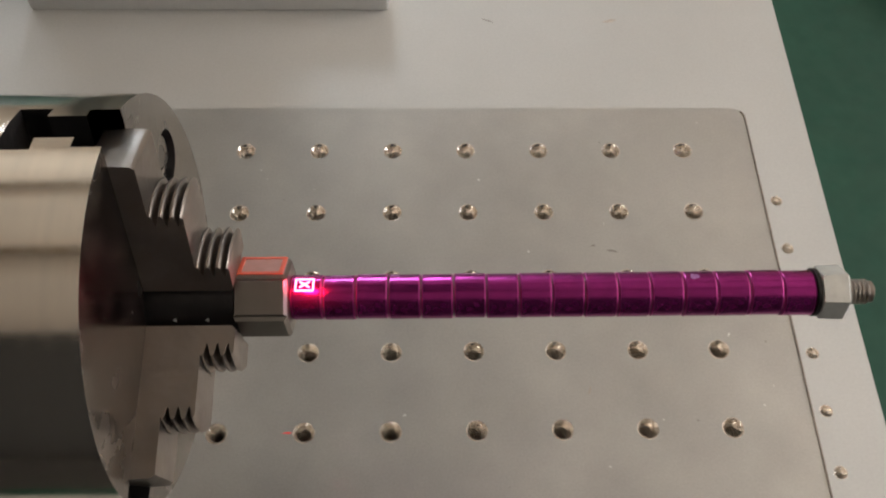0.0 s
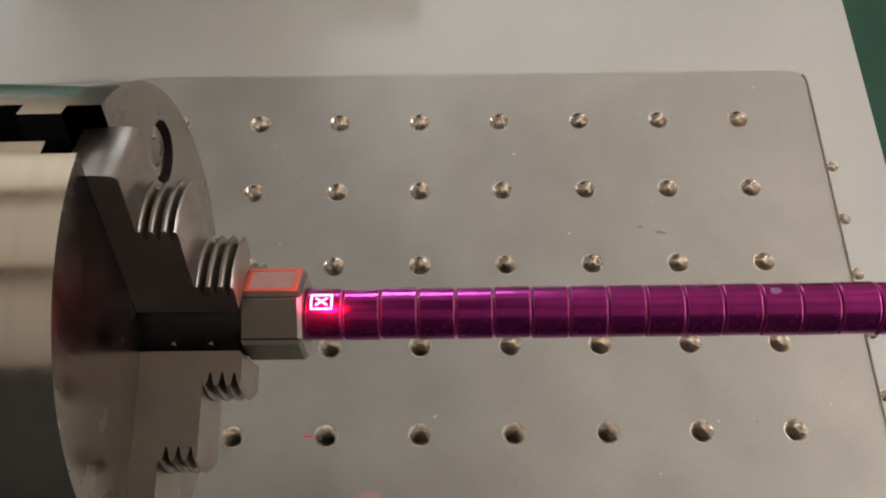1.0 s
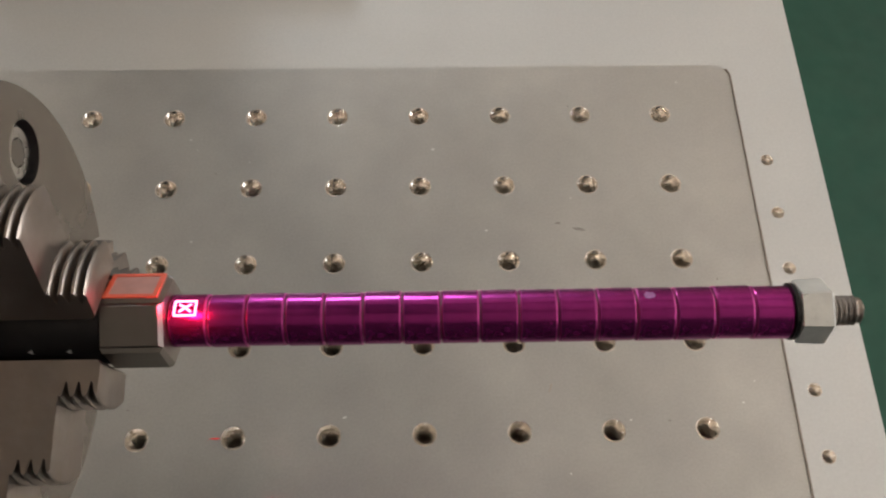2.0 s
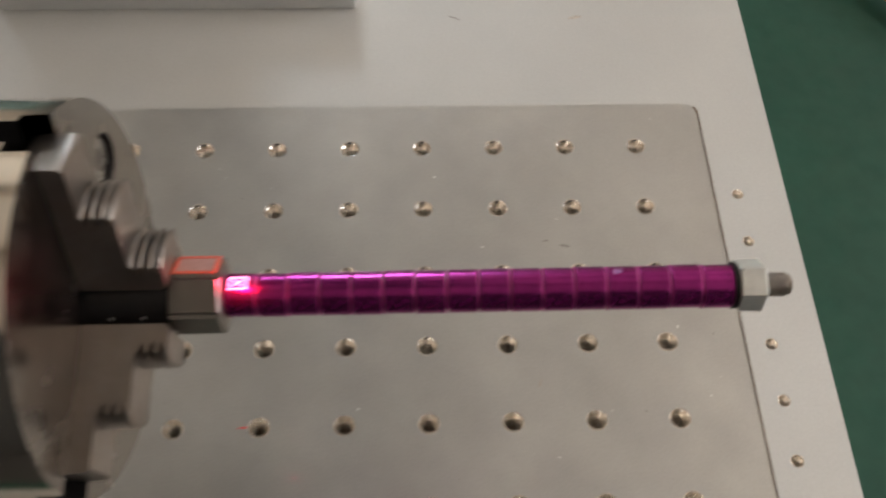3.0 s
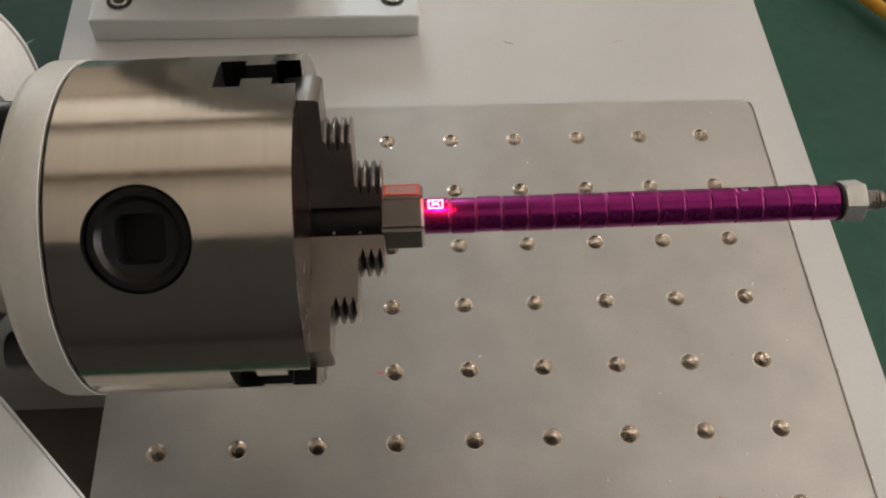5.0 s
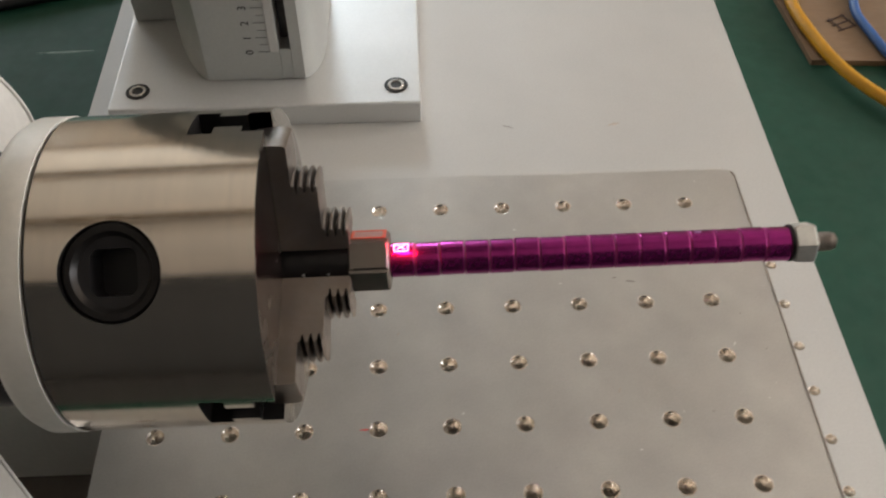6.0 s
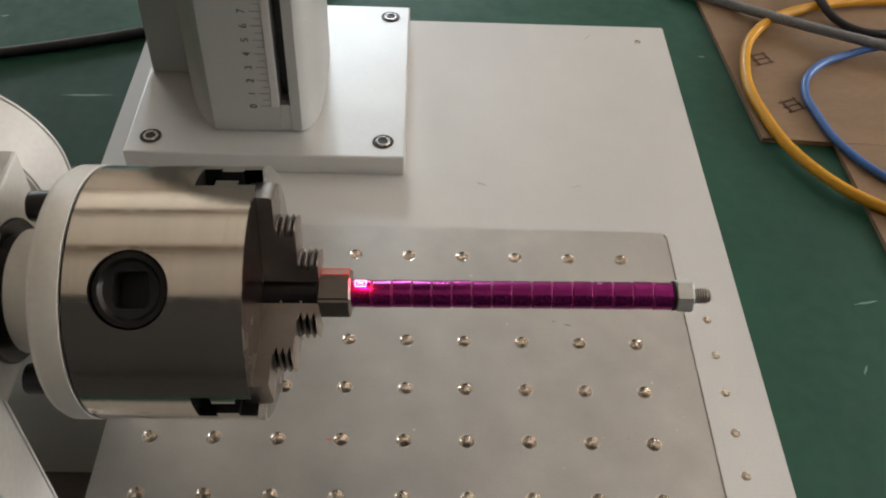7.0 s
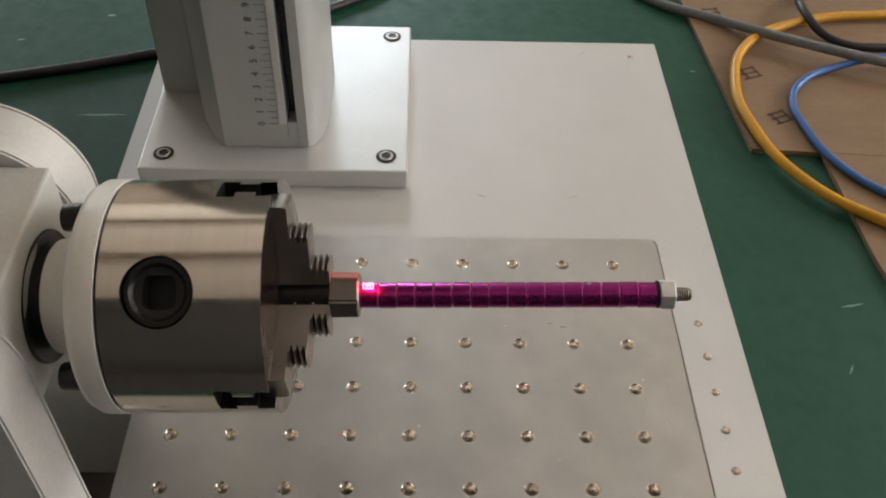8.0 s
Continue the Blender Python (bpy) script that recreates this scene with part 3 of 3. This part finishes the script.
for k in range(16):
    ob = new("purple_ring", ring_mesh)
    ob.matrix_world = AXIS @ Matrix.Translation((0.0002 + ring_w * k, 0.00006 * math.sin(4.1 * k), 0.00008 * math.cos(2.7 * k) - 0.0001))
    tagged(ob, "purple anodised metal ring threaded on the mandrel", "ring", "rings on the mandrel")
    if k == 12:
        rnd = random.Random(50)
        shape = [(0.0022 + 0.0011 * math.cos(a) * rnd.uniform(0.6, 1), 0.0009 * math.sin(a) * rnd.uniform(0.6, 1)) for a in (2 * math.pi * i / 16 for i in range(16))]
        wear = moved(slab(shape, 0.00006), turned(68) @ Matrix.Rotation(radians(-90), 4, "X") @ Matrix.Translation((0, 0, RING_R - 0.00002)))
        part("wear_mark", wear, M_WEAR, ob, "pale worn spot")

# ---- the laser's mark of light on the first ring ----
strokes = [((-1, -1), (1, -1)), ((1, -1), (1, 1)), ((-1, 1), (-1, -1)), ((-1, 1), (1, 1)), ((-0.55, 0.5), (0.55, -0.5)), ((0.55, 0.5), (-0.55, -0.5))]
bms = []
for p, q in strokes:
    for k in range(8):
        ax, ay, bx, by = (p[i] + (q[i] - p[i]) * (k + e) / 8 for e in (0, 1) for i in (0, 1))
        a, b = Vector((ax * 0.0017, 0, ay * 0.0013)), Vector((bx * 0.0017, 0, by * 0.0013))
        d = (b - a).length
        piece = box(-d / 2 - 0.00005, d / 2 + 0.00005, -0.00006, 0.00006, -0.00016, 0.00016)
        moved(piece, Matrix.Rotation(-math.atan2(b.z - a.z, b.x - a.x), 4, "Y"))
        moved(piece, Matrix.Translation((a + b) / 2))
        bms.append(piece)
mark = joined(*bms)
for v in mark.verts:
    r, ang = RING_R + 0.00006 + v.co.y, v.co.z / RING_R
    v.co.y, v.co.z = r * math.cos(ang), r * math.sin(ang)
moved(mark, turned(84) @ Matrix.Translation((0.0031, 0, 0)))
ob = part("laser_mark", mark, M_GLOW, m=AXIS)
tagged(ob, "glowing pink-white laser outline on the first ring", "laser light")

# ---- cardboard and cables on the bench ----
def card(name, outline, z, label):
    ob = part(name, moved(slab(outline, 0.004), Matrix.Translation((0, 0, z))), M_CARD)
    return tagged(ob, label, "cardboard")


sheet = card("cardboard_sheet", [(0.1515, 0.2215), (0.203, 0.2185), (0.52, 0.20), (0.56, 0.62), (0.131, 0.55), (0.1365, 0.43)], BENCH_Z, "flat brown cardboard sheet with dark printed marks")
card("cardboard_flap", [(0.2035, 0.2180), (0.208, 0.11), (0.225, -0.02), (0.5, -0.05), (0.52, 0.199)], BENCH_Z, "flat brown cardboard flap lying on the bench")
for mx, my, turn in ((0.173, 0.318, 20), (0.183, 0.260, 25), (0.160, 0.408, 10)):
    pieces = [box(-0.008, 0.008, -0.006 + 0.006 * k - 0.0007, -0.006 + 0.006 * k + 0.0007, 0.004, 0.0042) for k in range(3)]
    pieces += [box(-0.0056 + 0.011 * k, -0.0042 + 0.011 * k, -0.0075, 0.0075, 0.00425, 0.0044) for k in range(2)]
    part("printed_mark", joined(*pieces), M_CARDINK, sheet, "dark printed handling mark", m=pose(mx, my, BENCH_Z + 0.0002, 0, 0, turn))
ZC = BENCH_Z + 0.004
tube("yellow_cable", [(0.46, 0.36, ZC + 0.006), (0.38, 0.40, ZC + 0.006), (0.313, 0.402, ZC + 0.005), (0.235, 0.389, ZC + 0.005), (0.180, 0.356, ZC + 0.004), (0.1555, 0.300, ZC + 0.004), (0.1565, 0.245, ZC + 0.004), (0.1785, 0.186, ZC + 0.003), (0.224, 0.141, ZC + 0.004), (0.30, 0.11, ZC + 0.004), (0.40, 0.09, ZC + 0.004)], 0.0040, M_YELLOW, "glossy yellow cable looped over the cardboard", "cable")
tube("blue_cable", [(0.42, 0.30, ZC + 0.006), (0.34, 0.33, ZC + 0.006), (0.288, 0.327, ZC + 0.012), (0.240, 0.321, ZC + 0.004), (0.212, 0.304, ZC + 0.003), (0.1965, 0.278, ZC + 0.003), (0.1975, 0.243, ZC + 0.003), (0.207, 0.208, ZC + 0.003), (0.235, 0.171, ZC + 0.003), (0.30, 0.135, ZC + 0.003), (0.38, 0.12, ZC + 0.003)], 0.0030, M_BLUE, "blue cable looped over the cardboard", "cable")
tube("grey_cable", [(0.06, 0.50, ZC), (0.112, 0.427, ZC), (0.160, 0.392, ZC + 0.004), (0.215, 0.350, ZC + 0.011), (0.285, 0.318, ZC + 0.012), (0.40, 0.29, ZC + 0.004)], 0.0042, M_GREY, "grey braided cable crossing the cardboard", "cable")
tube("black_cable", [(0.26, 0.52, ZC + 0.003), (0.246, 0.44, ZC + 0.003), (0.2365, 0.395, ZC + 0.011), (0.253, 0.364, ZC + 0.004), (0.298, 0.354, ZC + 0.003), (0.40, 0.38, ZC + 0.003)], 0.0036, M_CABLE_AND_HOLE_SHADE, "thin black cable bending over the cardboard", "cable")
tube("power_cable", [(-0.62, 0.25, BENCH_Z + 0.004), (-0.431, 0.294, BENCH_Z + 0.004), (-0.316, 0.331, BENCH_Z + 0.004), (-0.235, 0.368, BENCH_Z + 0.004), (-0.18, 0.401, BENCH_Z + 0.004), (-0.10, 0.47, BENCH_Z + 0.004)], 0.0040, M_CABLE_AND_HOLE_SHADE, "black power cable lying behind the base plate", "cable")


# ---- small marks and scuffs ----
def patch(name, host, x, y, z, length, width, turn, mat, seed):
    """A thin irregular mark rubbed on a surface."""
    rnd = random.Random(seed)
    shape = []
    for k in range(14):
        a = 2 * math.pi * k / 14
        shape.append((length / 2 * math.cos(a) * rnd.uniform(0.6, 1.0), width / 2 * math.sin(a) * rnd.uniform(0.4, 1.0)))
    return part(name, slab(shape, 0.00008), mat, host, m=pose(x, y, z, 0, 0, turn))


M_SMUDGE = material("grey_smudge", (0.36, 0.34, 0.32), 0.6, 0.2, (900, 0.2), (200, 0.3), 0.05)
M_SMEAR = material("tan_smear", (0.52, 0.46, 0.40), 0.6, 0.2, (900, 0.1), (200, 0.2), 0.05)
for args in ((-0.055, 0.148, BASE_Z, 0.008, 0.0016, -25, M_SMUDGE, 3), (0.007, 0.148, BASE_Z, 0.010, 0.0025, 12, M_SMEAR, 4), (0.032, 0.317, BASE_Z, 0.012, 0.002, 50, M_SMEAR, 5)):
    patch("smudge", base, *args)
for args in ((-0.029, -0.040, 0, 0.0045, 0.0012, -12, M_SMUDGE, 6), (-0.035, -0.038, 0, 0.0022, 0.0012, 0, M_SMUDGE, 7), (-0.056, -0.040, 0, 0.0012, 0.0008, 0, M_NUT, 8),
             (-0.071, -0.0120, 0, 0.0012, 0.001, 0, M_NUT, 9), (-0.096, -0.0950, 0, 0.0014, 0.0008, 30, M_NUT, 10), (0.004, -0.0700, 0, 0.0018, 0.0008, 60, M_NUT, 11),
             (-0.118, -0.061, 0, 0.0016, 0.0007, 40, M_SMEAR, 12), (-0.041, -0.0880, 0, 0.0035, 0.0006, 70, M_SMEAR, 13)):
    patch("smudge", plate, *args)
rnd = random.Random(77)
for k in range(26):
    patch("speck", plate, rnd.uniform(-0.16, 0.015), rnd.uniform(-0.15, 0.012), 0, rnd.uniform(0.0005, 0.0011), rnd.uniform(0.0003, 0.0007), rnd.uniform(0, 180), rnd.choice((M_NUT, M_NUT, M_SMUDGE)), 100 + k)
for k, (x, y, length, width, turn) in enumerate(((-0.340, 0.255, 0.040, 0.0028, 2), (-0.364, 0.393, 0.009, 0.0035, 0), (-0.43, 0.354, 0.007, 0.002, 20), (0.181, 0.071, 0.018, 0.0022, 12),
                                               (-0.332, 0.175, 0.012, 0.002, 40), (0.165, 0.02, 0.009, 0.0015, 60), (0.128, 0.325, 0.006, 0.002, 0), (-0.38, 0.20, 0.02, 0.0016, -20))):
    patch("scuff", bench, x, y, BENCH_Z, length, width, turn, M_SCUFF, 20 + k)
M_RED = bpy.data.materials.new("laser_glint")
M_RED.use_nodes = True
M_RED.node_tree.nodes["Principled BSDF"].inputs["Base Color"].default_value = (0.6, 0.05, 0.05, 1)
M_RED.node_tree.nodes["Principled BSDF"].inputs["Emission Color"].default_value = (1.0, 0.04, 0.06, 1)
M_RED.node_tree.nodes["Principled BSDF"].inputs["Emission Strength"].default_value = 0.35
tagged(patch("laser_glint", None, -0.1297, -0.1000, 0.0, 0.0036, 0.0007, 2, M_RED, 40), "faint red laser glint on the work plate", "laser light")
